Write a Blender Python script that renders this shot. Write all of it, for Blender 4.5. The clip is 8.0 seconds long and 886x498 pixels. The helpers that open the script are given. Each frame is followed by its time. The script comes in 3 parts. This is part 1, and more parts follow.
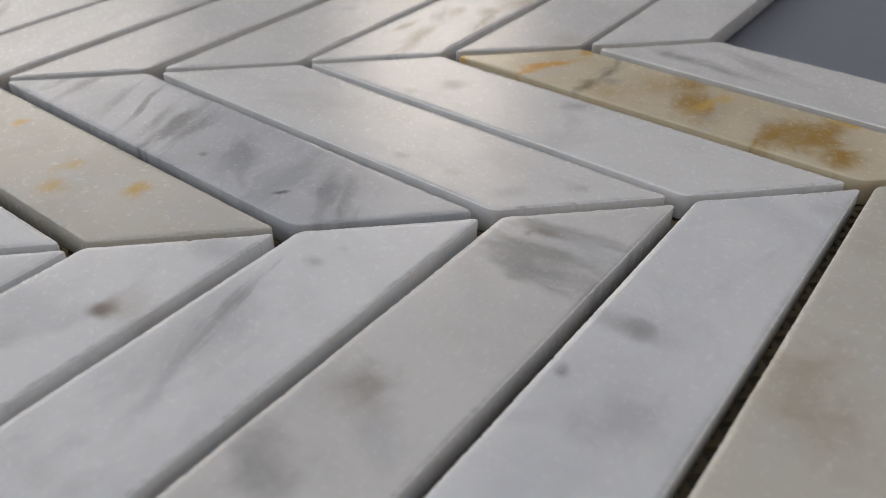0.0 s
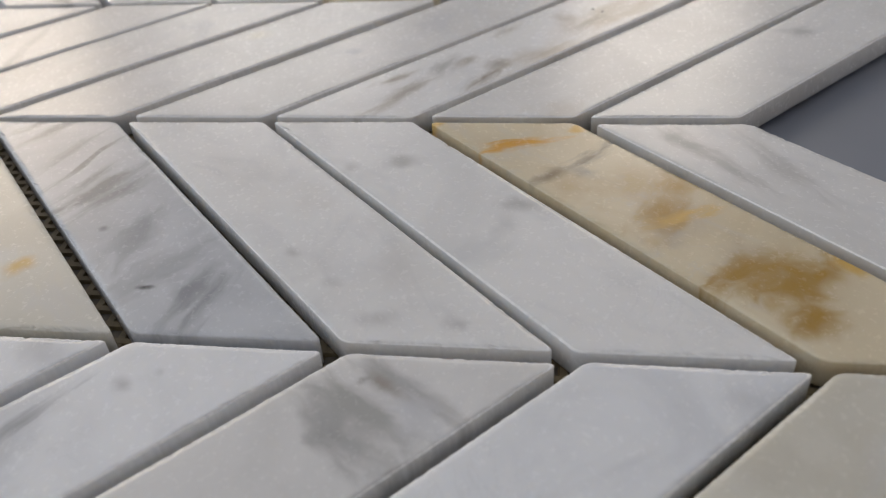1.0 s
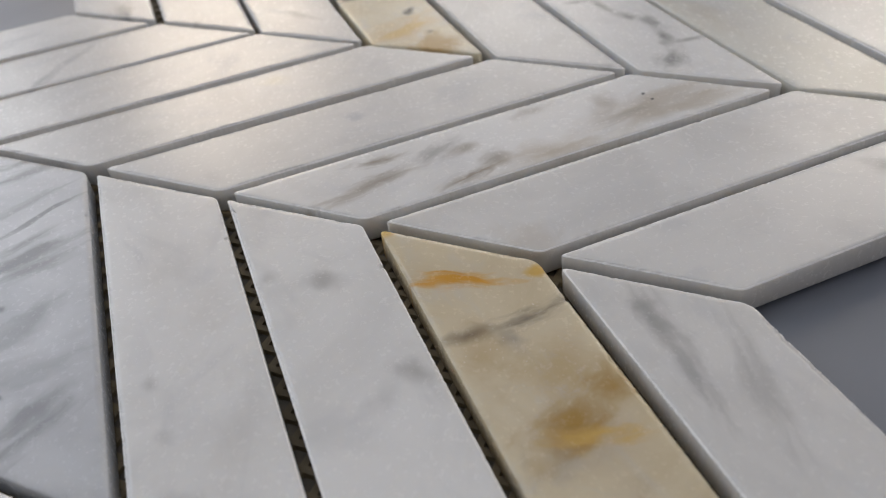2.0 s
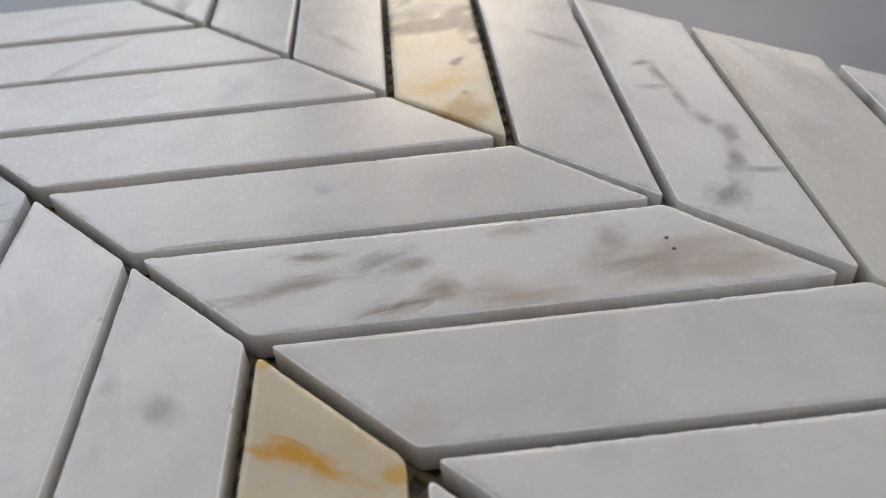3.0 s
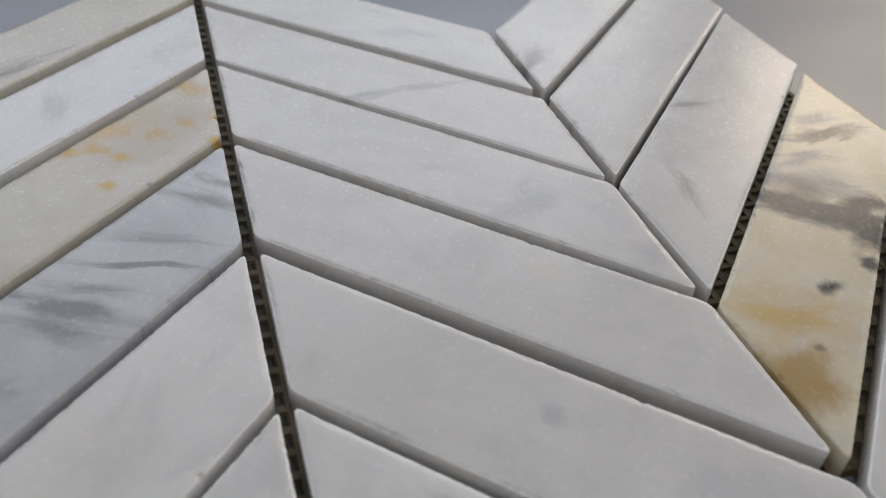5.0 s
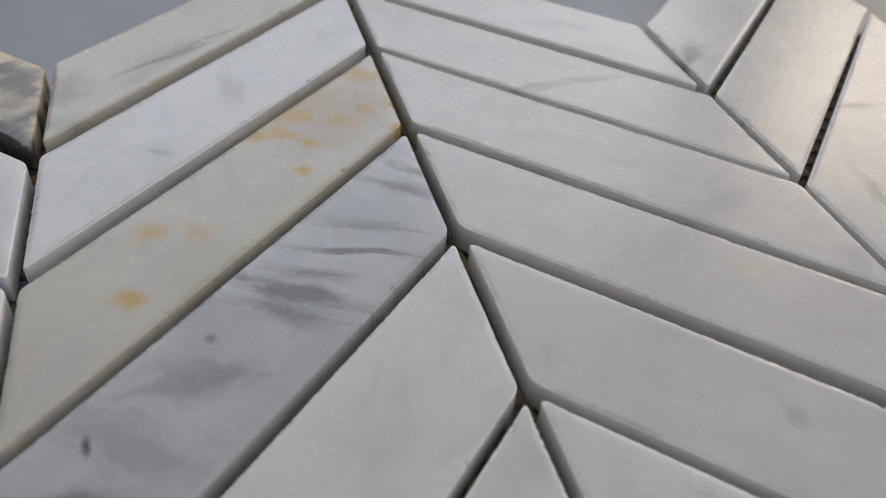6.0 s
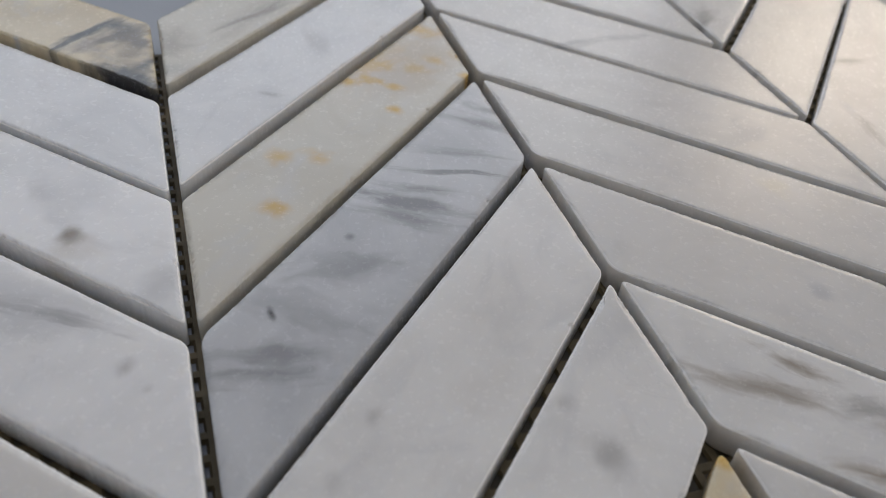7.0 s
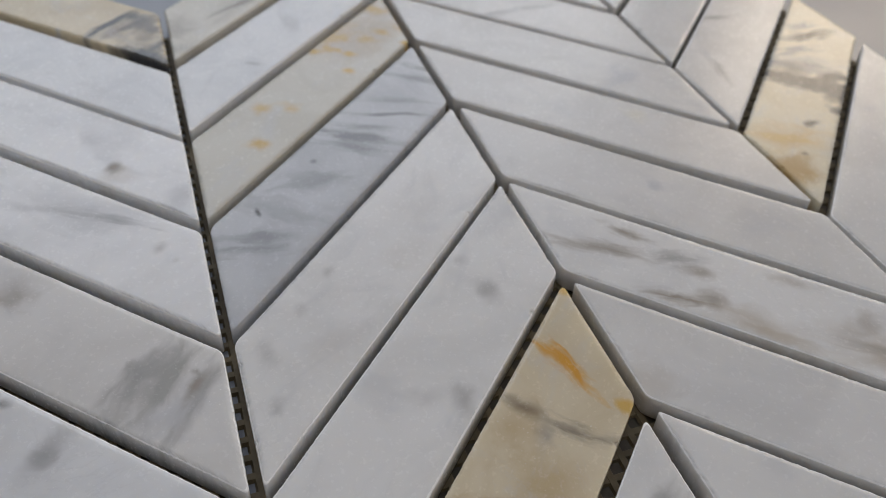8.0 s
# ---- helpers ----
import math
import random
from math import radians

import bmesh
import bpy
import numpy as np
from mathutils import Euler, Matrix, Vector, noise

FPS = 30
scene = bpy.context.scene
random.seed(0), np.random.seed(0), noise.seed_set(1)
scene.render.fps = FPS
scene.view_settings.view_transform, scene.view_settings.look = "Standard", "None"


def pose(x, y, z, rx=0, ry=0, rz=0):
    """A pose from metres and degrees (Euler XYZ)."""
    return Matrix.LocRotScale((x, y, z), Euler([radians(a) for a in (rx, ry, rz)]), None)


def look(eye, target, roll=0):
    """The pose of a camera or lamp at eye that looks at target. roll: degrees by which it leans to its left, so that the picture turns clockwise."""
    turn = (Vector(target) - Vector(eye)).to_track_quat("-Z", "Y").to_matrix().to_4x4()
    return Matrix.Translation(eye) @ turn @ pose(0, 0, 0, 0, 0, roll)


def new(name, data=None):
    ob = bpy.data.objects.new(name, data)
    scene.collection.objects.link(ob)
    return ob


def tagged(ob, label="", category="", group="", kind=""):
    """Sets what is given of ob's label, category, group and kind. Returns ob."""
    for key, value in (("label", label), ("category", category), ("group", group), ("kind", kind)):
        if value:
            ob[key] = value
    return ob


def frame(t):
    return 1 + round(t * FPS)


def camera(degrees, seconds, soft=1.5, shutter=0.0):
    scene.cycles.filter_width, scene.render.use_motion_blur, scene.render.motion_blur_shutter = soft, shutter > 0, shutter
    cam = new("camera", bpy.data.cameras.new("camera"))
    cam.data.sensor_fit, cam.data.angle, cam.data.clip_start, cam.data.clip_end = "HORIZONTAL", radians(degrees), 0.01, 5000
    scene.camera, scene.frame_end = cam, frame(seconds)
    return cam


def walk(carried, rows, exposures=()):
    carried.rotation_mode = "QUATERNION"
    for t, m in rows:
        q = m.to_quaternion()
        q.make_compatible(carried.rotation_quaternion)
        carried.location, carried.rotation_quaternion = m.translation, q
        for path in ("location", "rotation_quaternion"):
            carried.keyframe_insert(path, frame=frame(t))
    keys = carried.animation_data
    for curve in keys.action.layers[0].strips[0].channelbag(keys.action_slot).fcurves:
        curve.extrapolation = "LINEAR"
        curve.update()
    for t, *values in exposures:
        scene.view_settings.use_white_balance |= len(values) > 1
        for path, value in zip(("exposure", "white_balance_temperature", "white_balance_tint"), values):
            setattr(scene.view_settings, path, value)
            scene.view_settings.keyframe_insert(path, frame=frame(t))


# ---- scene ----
# ---- camera ----
cam = camera(56.66, 8.0, soft=0.7)
cam.data.dof.use_dof = True
cam.data.dof.focus_distance = 0.160
cam.data.dof.aperture_fstop = 20.0
walk(cam, [
    (0.0, pose(-0.20179, -0.00895, 0.09381, 53.59, 0.01, -97.70)),
    (0.5, pose(-0.18885, -0.04160, 0.09516, 52.74, 2.18, -90.12)),
    (1.0, pose(-0.16770, -0.07148, 0.10169, 51.87, 3.98, -82.55)),
    (1.5, pose(-0.14149, -0.09463, 0.10814, 51.10, 5.24, -74.85)),
    (1.7, pose(-0.13057, -0.10190, 0.10854, 50.82, 5.48, -71.75)),
    (2.8, pose(-0.05937, -0.13024, 0.10624, 50.02, 4.75, -52.49)),
    (3.0, pose(-0.04728, -0.12933, 0.10479, 50.33, 4.10, -49.23)),
    (3.5, pose(-0.01736, -0.12609, 0.10448, 50.40, 2.72, -39.55)),
    (4.0, pose(0.00516, -0.11347, 0.10178, 50.32, 0.90, -29.38)),
    (4.5, pose(0.01231, -0.09507, 0.09993, 50.71, -0.88, -19.12)),
    (5.0, pose(-0.00527, -0.08226, 0.10212, 50.74, -2.38, -17.51)),
    (5.2, pose(-0.01037, -0.07851, 0.10178, 51.09, -2.46, -16.02)),
    (6.3, pose(-0.05012, -0.07190, 0.10159, 49.30, -3.72, -15.68)),
    (6.5, pose(-0.05674, -0.07753, 0.10187, 49.23, -4.05, -16.18)),
    (7.0, pose(-0.07229, -0.09460, 0.10841, 48.87, -4.72, -17.87)),
    (7.5, pose(-0.07866, -0.11883, 0.11969, 48.06, -4.06, -19.07)),
    (8.0, pose(-0.07510, -0.15303, 0.13676, 47.51, -2.44, -19.15)),
], exposures=[(0.0, -0.06), (1.5, 0.04), (3.5, 0.05), (4.5, -0.01), (6.5, -0.17), (8.0, -0.10)])

# ---- world and light ----
KEY_POWER, SIDE_POWER, EAST_POWER, NORTH_POWER, TOP_POWER = 11.0, 8.2, 5.4, 12.2, 13.0

world = bpy.data.worlds.new("sky")
scene.world = world
world.use_nodes = True
wn = world.node_tree
sky = wn.nodes.new("ShaderNodeTexSky")
sky.sky_type = "NISHITA"
sky.sun_disc = False
sky.sun_elevation, sky.sun_rotation = radians(27), radians(42)
wn.links.new(sky.outputs[0], wn.nodes["Background"].inputs[0])
wn.nodes["Background"].inputs[1].default_value = 0.08


def opening_light(name, at, target, width, height, power, colour):
    """An area lamp in an opening of the unseen room, standing in for daylight assumed there."""
    lamp = bpy.data.lights.new(name, "AREA")
    lamp.shape, lamp.size, lamp.size_y = "RECTANGLE", width, height
    lamp.energy, lamp.color = power, colour
    ob = new(name, lamp)
    ob.matrix_world = look(at, target)
    return ob


# two warm windows, assumed from the glare on tiles and tabletop
opening_light("assumed_window", (2.08, 1.76, 1.15), (2.08, 0.0, 1.15), 1.04, 0.66, KEY_POWER, (1.0, 0.82, 0.62))
opening_light("assumed_window", (2.76, -0.38, 1.36), (0.0, -0.38, 1.36), 0.60, 0.96, SIDE_POWER, (1.0, 0.86, 0.70))
# two more, added as fill to brighten the far tiles and the tabletop
opening_light("assumed_window", (2.76, 1.06, 1.22), (0.0, 1.06, 1.22), 0.90, 0.62, EAST_POWER, (1.0, 0.89, 0.76))
opening_light("assumed_window", (0.28, 1.76, 1.15), (0.28, 0.0, 1.15), 1.90, 1.00, NORTH_POWER, (0.88, 0.93, 1.0))
# added overhead fill for the ambient light; no skylight is known
opening_light("overhead_fill", (0.60, 0.40, 2.66), (0.60, 0.3999, 0.0), 2.4, 2.4, TOP_POWER, (0.935, 0.925, 0.915))

# ---- materials ----
TINTS = {
    "white": ((0.76, 0.76, 0.755), (0.66, 0.66, 0.655)),
    "pearl": ((0.705, 0.70, 0.69), (0.615, 0.61, 0.60)),
    "cool": ((0.755, 0.77, 0.79), (0.63, 0.65, 0.68)),
    "frost": ((0.82, 0.83, 0.845), (0.70, 0.715, 0.735)),
    "grey": ((0.57, 0.59, 0.62), (0.42, 0.44, 0.47)),
    "ivory": ((0.62, 0.60, 0.53), (0.54, 0.515, 0.44)),
    "cream": ((0.70, 0.62, 0.45), (0.56, 0.47, 0.31)),
    "butter": ((0.70, 0.645, 0.50), (0.62, 0.55, 0.39)),
    "honey": ((0.66, 0.58, 0.42), (0.55, 0.46, 0.295)),
    "olive": ((0.68, 0.67, 0.62), (0.60, 0.585, 0.52)),
}
STAINS = {
    "slate": (0.24, 0.248, 0.265), "smoke": (0.28, 0.28, 0.275), "mist": (0.56, 0.57, 0.59), "char": (0.042, 0.042, 0.045),
    "umber": (0.16, 0.13, 0.10), "taupe": (0.33, 0.295, 0.255), "tan": (0.41, 0.345, 0.255), "amber": (0.60, 0.39, 0.10),
    "ochre": (0.37, 0.22, 0.035), "rust": (0.60, 0.30, 0.02), "honey": (0.44, 0.30, 0.12), "cream": (0.74, 0.70, 0.56),
    "ash": (0.40, 0.40, 0.385),
}


def graph(name):
    mat = bpy.data.materials.new(name)
    mat.use_nodes = True
    nt = mat.node_tree
    return mat, nt, nt.nodes["Principled BSDF"]


def add(nt, kind, **values):
    """A node; values that name an input set or link it, the others are attributes set by the caller."""
    node = nt.nodes.new("ShaderNode" + kind)
    for key, value in values.items():
        socket = node.inputs[key.replace("_", " ")]
        if isinstance(value, bpy.types.NodeSocket):
            nt.links.new(value, socket)
        else:
            socket.default_value = value
    return node


def noise_at(nt, vector, scale, detail=3.0, rough=0.55, warp=0.0):
    return add(nt, "TexNoise", Vector=vector, Scale=scale, Detail=detail, Roughness=rough, Distortion=warp)


def blend(nt, factor, one, two):
    node = nt.nodes.new("ShaderNodeMix")
    node.data_type = "RGBA"
    for socket, value in ((node.inputs[0], factor), (node.inputs[6], one), (node.inputs[7], two)):
        if isinstance(value, bpy.types.NodeSocket):
            nt.links.new(value, socket)
        else:
            socket.default_value = value if isinstance(value, float) else (*value, 1.0)
    return node.outputs[2]


def ramp(nt, value, low, high, out_low, out_high, smooth=True):
    node = add(nt, "MapRange", Value=value, From_Min=low, From_Max=high, To_Min=out_low, To_Max=out_high)
    node.interpolation_type = "SMOOTHSTEP" if smooth else "LINEAR"
    return node.outputs[0]


def times(nt, one, two):
    node = nt.nodes.new("ShaderNodeMath")
    node.operation = "MULTIPLY"
    for socket, value in zip(node.inputs, (one, two)):
        if isinstance(value, bpy.types.NodeSocket):
            nt.links.new(value, socket)
        else:
            socket.default_value = value
    return node.outputs[0]


def vector_math(nt, operation, one, two):
    node = nt.nodes.new("ShaderNodeVectorMath")
    node.operation = operation
    for socket, value in zip(node.inputs, (one, two)):
        if isinstance(value, bpy.types.NodeSocket):
            nt.links.new(value, socket)
        else:
            socket.default_value = value
    return node.outputs[0]


def marble(name, tint, marks, seed):
    """Honed marble. Marks are (x, y, angle, half length, half width, stain, strength) in millimetres on the tile."""
    mat, nt, bsdf = graph(name)
    place = nt.nodes.new("ShaderNodeTexCoord").outputs["Object"]
    scaled = nt.nodes.new("ShaderNodeVectorMath")
    scaled.operation = "SCALE"
    nt.links.new(place, scaled.inputs[0])
    scaled.inputs["Scale"].default_value = 1000.0
    mm = scaled.outputs[0]
    rng = random.Random(seed)
    shifted = vector_math(nt, "ADD", mm, (rng.uniform(-900, 900), rng.uniform(-900, 900), rng.uniform(-90, 90)))

    clouds = noise_at(nt, shifted, 0.035, 5.0, 0.6, 0.8).outputs[0]
    light, dark = TINTS[tint]
    colour = blend(nt, ramp(nt, clouds, 0.40, 0.70, 0.0, 0.75), light, dark)
    drift = noise_at(nt, vector_math(nt, "MULTIPLY", shifted, (0.7, 1.3, 1.0)), 0.06, 4.0, 0.55, 1.2).outputs[0]
    colour = blend(nt, ramp(nt, drift, 0.52, 0.74, 0.0, 0.38), colour, STAINS["mist"])
    # hair veins, faint
    hair = noise_at(nt, shifted, 0.05, 6.0, 0.62, 1.6).outputs[0]
    line = ramp(nt, vector_math_abs(nt, hair), 0.0, 0.018, 0.22, 0.0)
    thin = ramp(nt, noise_at(nt, shifted, 0.03, 2.0).outputs[0], 0.50, 0.68, 0.0, 1.0)
    colour = blend(nt, times(nt, line, thin), colour, STAINS["mist"])

    fine = vector_math(nt, "SUBTRACT", noise_at(nt, shifted, 0.55, 2.5, 0.5).outputs[1], (0.5, 0.5, 0.5))
    wide = vector_math(nt, "SUBTRACT", noise_at(nt, shifted, 0.10, 2.5, 0.5).outputs[1], (0.5, 0.5, 0.5))
    small_warp = vector_math(nt, "ADD", mm, vector_math(nt, "MULTIPLY", fine, (0.7, 0.7, 0.0)))
    thin_warp = vector_math(nt, "ADD", small_warp, vector_math(nt, "MULTIPLY", wide, (3.0, 3.0, 0.0)))
    large_warp = vector_math(nt, "ADD", small_warp, vector_math(nt, "MULTIPLY", wide, (7.0, 7.0, 0.0)))
    blotches = noise_at(nt, shifted, 0.15, 3.0, 0.5, 0.6).outputs[0]
    for x, y, angle, long, wide_, stain, strength in marks:
        spot = add(nt, "Mapping", Vector=small_warp if long < 3.0 else thin_warp if wide_ < 1.5 else large_warp, Location=(x, y, 0.0),
                   Rotation=(0.0, 0.0, radians(angle)), Scale=(long * 1.3 + 0.5 * min(wide_, 1.0), wide_ * 2.0 + 0.6 * min(wide_, 1.0), 4000.0))
        spot.vector_type = "TEXTURE"
        length = nt.nodes.new("ShaderNodeVectorMath")
        length.operation = "LENGTH"
        nt.links.new(spot.outputs[0], length.inputs[0])
        near = nt.nodes.new("ShaderNodeMath")
        near.operation = "SUBTRACT"
        # streaks that run the way the mark lies
        streaks = blotches
        if long > 2.5 * wide_ and long > 5.0:
            own = vector_math(nt, "ADD", spot.outputs[0], (rng.uniform(-50, 50), rng.uniform(-50, 50), 0.0))
            streaks = noise_at(nt, own, 1.2, 3.5, 0.5, 0.5).outputs[0]
        nt.links.new(ramp(nt, streaks, 0.25, 0.75, -0.5, 0.5, False), near.inputs[0])
        nt.links.new(length.outputs["Value"], near.inputs[1])
        bold = strength >= 0.9
        mask = ramp(nt, near.outputs[0], -1.20 if bold else -1.25, -0.25 if bold else 0.15, 0.0, min(1.0, strength * 1.2))
        colour = blend(nt, mask, colour, STAINS[stain])

    # crystal grain, at two sizes
    grain = noise_at(nt, shifted, 3.2, 2.0, 0.7).outputs[0]
    colour = blend(nt, ramp(nt, grain, 0.35, 0.75, 0.0, 0.025), colour, (0.9, 0.9, 0.9))
    # bright crystals, in loose clusters, their sparkle also painted into the colour as white
    cells = add(nt, "TexVoronoi", Vector=shifted, Scale=0.95)
    crystal = ramp(nt, cells.outputs["Distance"], 0.07, 0.13, 1.0, 0.0)
    cluster = ramp(nt, noise_at(nt, shifted, 0.09, 3.0, 0.7).outputs[0], 0.55, 0.65, 0.0, 1.0)
    glint = times(nt, crystal, cluster)
    colour = blend(nt, times(nt, glint, 0.55), colour, (0.97, 0.97, 0.97))
    pits = noise_at(nt, shifted, 0.9, 4.0, 0.65).outputs[0]
    nt.links.new(colour, bsdf.inputs["Base Color"])
    sheen = nt.nodes.new("ShaderNodeMath")
    sheen.operation = "SUBTRACT"
    nt.links.new(ramp(nt, pits, 0.3, 0.75, 0.255, 0.28), sheen.inputs[0])
    nt.links.new(times(nt, glint, 0.22), sheen.inputs[1])
    nt.links.new(sheen.outputs[0], bsdf.inputs["Roughness"])
    bump = add(nt, "Bump", Height=grain, Strength=0.01, Distance=0.00001)
    second = add(nt, "Bump", Height=noise_at(nt, shifted, 0.12, 2.0).outputs[0], Strength=0.12, Distance=0.0004, Normal=bump.outputs[0])
    bsdf.inputs["Subsurface Weight"].default_value = 0.6
    bsdf.inputs["Subsurface Radius"].default_value = (1.0, 0.92, 0.80)
    bsdf.inputs["Subsurface Scale"].default_value = 0.004
    # each crystal lies at its own tilt
    tilt = vector_math(nt, "SUBTRACT", cells.outputs["Color"], (0.5, 0.5, 0.5))
    tilt = vector_math(nt, "SCALE", vector_math(nt, "MULTIPLY", tilt, (0.9, 0.9, 0.0)), (0.0, 0.0, 0.0))
    nt.links.new(glint, tilt.node.inputs["Scale"])
    facet = vector_math(nt, "NORMALIZE", vector_math(nt, "ADD", second.outputs[0], tilt), (0.0, 0.0, 0.0))
    nt.links.new(facet, bsdf.inputs["Normal"])
    return mat


def vector_math_abs(nt, value):
    """How far a noise value lies from its middle."""
    less = nt.nodes.new("ShaderNodeMath")
    less.operation = "SUBTRACT"
    nt.links.new(value, less.inputs[0])
    less.inputs[1].default_value = 0.5
    size = nt.nodes.new("ShaderNodeMath")
    size.operation = "ABSOLUTE"
    nt.links.new(less.outputs[0], size.inputs[0])
    return size.outputs[0]


def surface(name, light, dark, scale, rough, grain=400.0, relief=0.0002, metallic=0.0):
    mat, nt, bsdf = graph(name)
    place = nt.nodes.new("ShaderNodeTexCoord").outputs["Object"]
    large = noise_at(nt, place, scale, 5.0, 0.6, 0.5).outputs[0]
    small = noise_at(nt, place, grain, 4.0, 0.65).outputs[0]
    colour = blend(nt, ramp(nt, large, 0.35, 0.7, 0.0, 1.0), light, dark)
    colour = blend(nt, ramp(nt, small, 0.35, 0.75, 0.0, 0.3), colour, dark)
    nt.links.new(colour, bsdf.inputs["Base Color"])
    nt.links.new(ramp(nt, large, 0.3, 0.7, rough * 0.9, rough * 1.15), bsdf.inputs["Roughness"])
    bump = add(nt, "Bump", Height=small, Strength=0.3, Distance=relief)
    nt.links.new(bump.outputs[0], bsdf.inputs["Normal"])
    bsdf.inputs["Metallic"].default_value = metallic
    return mat


TABLE = surface("grey_tabletop", (0.175, 0.195, 0.24), (0.15, 0.168, 0.21), 6.0, 0.40, 500.0, 0.000004)
TABLE.node_tree.nodes["Principled BSDF"].inputs["IOR"].default_value = 1.85
# sawn edge, whitened further so its colour carries the rim highlight
ARRIS = surface("sawn_arris_highlight", (0.93, 0.93, 0.92), (0.86, 0.86, 0.85), 300.0, 0.5, 2500.0, 0.0001)
# colour of the shade deep in the joints, put on an added sheet
GAP_SHADE = surface("net_gap_shade", (0.085, 0.072, 0.048), (0.055, 0.046, 0.032), 80.0, 0.5, 900.0, 0.0001)
NET = surface("glass_fibre_net", (0.20, 0.155, 0.085), (0.11, 0.088, 0.05), 60.0, 0.55, 900.0, 0.0001)
PLASTER = surface("painted_plaster", (0.82, 0.82, 0.86), (0.77, 0.77, 0.77), 1.5, 0.8, 90.0, 0.001)
SCREED = surface("grey_floor", (0.24, 0.24, 0.24), (0.17, 0.17, 0.17), 1.2, 0.5, 60.0, 0.001)
STEEL = surface("painted_steel", (0.20, 0.20, 0.21), (0.15, 0.15, 0.16), 20.0, 0.4, 300.0, 0.0002)


# ---- building ----
def box(bm, low, high):
    made = bmesh.ops.create_cube(bm, size=1.0)["verts"]
    for v in made:
        v.co = Vector([low[k] + (v.co[k] + 0.5) * (high[k] - low[k]) for k in range(3)])
    return made


def part(name, bm, material, parent=None, label=""):
    mesh = bpy.data.meshes.new(name)
    bm.normal_update()
    bm.to_mesh(mesh)
    bm.free()
    mesh.materials.append(material)
    ob = new(name, mesh)
    ob.parent = parent
    return tagged(ob, label)


# ---- an unseen room, added to close the place, bounce light and hold the lamps ----
WEST, EAST, SOUTH, NORTH, FLOOR, CEILING = -2.3, 2.7, -2.3, 1.7, -0.76, 2.6
THICK = 0.15


def structure(name, boxes, material, label, category):
    bm = bmesh.new()
    for low, high in boxes:
        box(bm, low, high)
    return tagged(part(name, bm, material), label, category, kind="structure")


structure("floor", [((WEST - THICK, SOUTH - THICK, FLOOR - 0.1), (EAST + THICK, NORTH + THICK, FLOOR))], SCREED, "unseen plain grey floor, added under the table", "floor")
# north wall, made up, with openings for two of the lamps
structure("wall_north", [
    ((WEST, NORTH, FLOOR), (-0.72, NORTH + THICK, CEILING)),
    ((-0.72, NORTH, FLOOR), (1.28, NORTH + THICK, 0.63)),
    ((-0.72, NORTH, 1.67), (1.28, NORTH + THICK, CEILING)),
    ((1.28, NORTH, FLOOR), (1.53, NORTH + THICK, CEILING)),
    ((1.53, NORTH, FLOOR), (2.63, NORTH + THICK, 0.79)),
    ((1.53, NORTH, 1.51), (2.63, NORTH + THICK, CEILING)),
    ((2.63, NORTH, FLOOR), (EAST, NORTH + THICK, CEILING)),
], PLASTER, "unseen white plaster wall, added, with two lamp openings", "wall")
# east wall, made up, with narrow openings for two of the lamps
structure("wall_east", [
    ((EAST, SOUTH, FLOOR), (EAST + THICK, -0.70, CEILING)),
    ((EAST, -0.06, FLOOR), (EAST + THICK, 0.58, CEILING)),
    ((EAST, 0.58, FLOOR), (EAST + THICK, 1.54, 0.88)),
    ((EAST, 0.58, 1.56), (EAST + THICK, 1.54, CEILING)),
    ((EAST, 1.54, FLOOR), (EAST + THICK, NORTH, CEILING)),
    ((EAST, -0.70, FLOOR), (EAST + THICK, -0.06, 0.86)),
    ((EAST, -0.70, 1.86), (EAST + THICK, -0.06, CEILING)),
], PLASTER, "unseen white plaster wall, added, with two narrow lamp openings", "wall")
structure("wall_south", [((WEST, SOUTH - THICK, FLOOR), (EAST, SOUTH, CEILING))], PLASTER, "unseen white plaster wall, added to close the room", "wall")
structure("wall_west", [((WEST - THICK, SOUTH, FLOOR), (WEST, NORTH, CEILING))], PLASTER, "unseen white plaster wall, added to close the room", "wall")
structure("ceiling", [
    ((WEST, SOUTH, CEILING), (-0.62, NORTH, CEILING + 0.12)),
    ((1.82, SOUTH, CEILING), (EAST, NORTH, CEILING + 0.12)),
    ((-0.62, SOUTH, CEILING), (1.82, -0.82, CEILING + 0.12)),
    ((-0.62, 1.62, CEILING), (1.82, NORTH, CEILING + 0.12)),
], PLASTER, "unseen white ceiling, added, with a square opening for the fill lamp", "ceiling")

# ---- the table ----
table = tagged(new("table"), "smooth grey worktable under the mosaic sheet", "table")
bm = bmesh.new()
box(bm, (-0.80, -0.58, -0.03), (0.85, 0.80, 0.0))
bmesh.ops.bevel(bm, geom=list(bm.edges), offset=0.003, segments=3, affect="EDGES", profile=0.5)
part("tabletop", bm, TABLE, table)
for lx, ly in ((-0.72, -0.50), (0.77, -0.50), (-0.72, 0.72), (0.77, 0.72)):
    bm = bmesh.new()
    box(bm, (lx - 0.025, ly - 0.025, FLOOR), (lx + 0.025, ly + 0.025, -0.03))
    bmesh.ops.bevel(bm, geom=list(bm.edges), offset=0.003, segments=2, affect="EDGES", profile=0.5)
    part("leg", bm, STEEL, table)

# ---- the mosaic sheet ----
PITCH = 0.038                      # from one piece to the next along a column
COLUMN = 1.97 * PITCH              # from one straight joint to the next
HALF_ACROSS = 0.957 * PITCH        # half of a piece's extent across its column
HALF_SIDE = 0.4425 * PITCH         # half of a piece's edge on the straight joint
SLOPE = 0.98
TURN = math.atan(SLOPE)
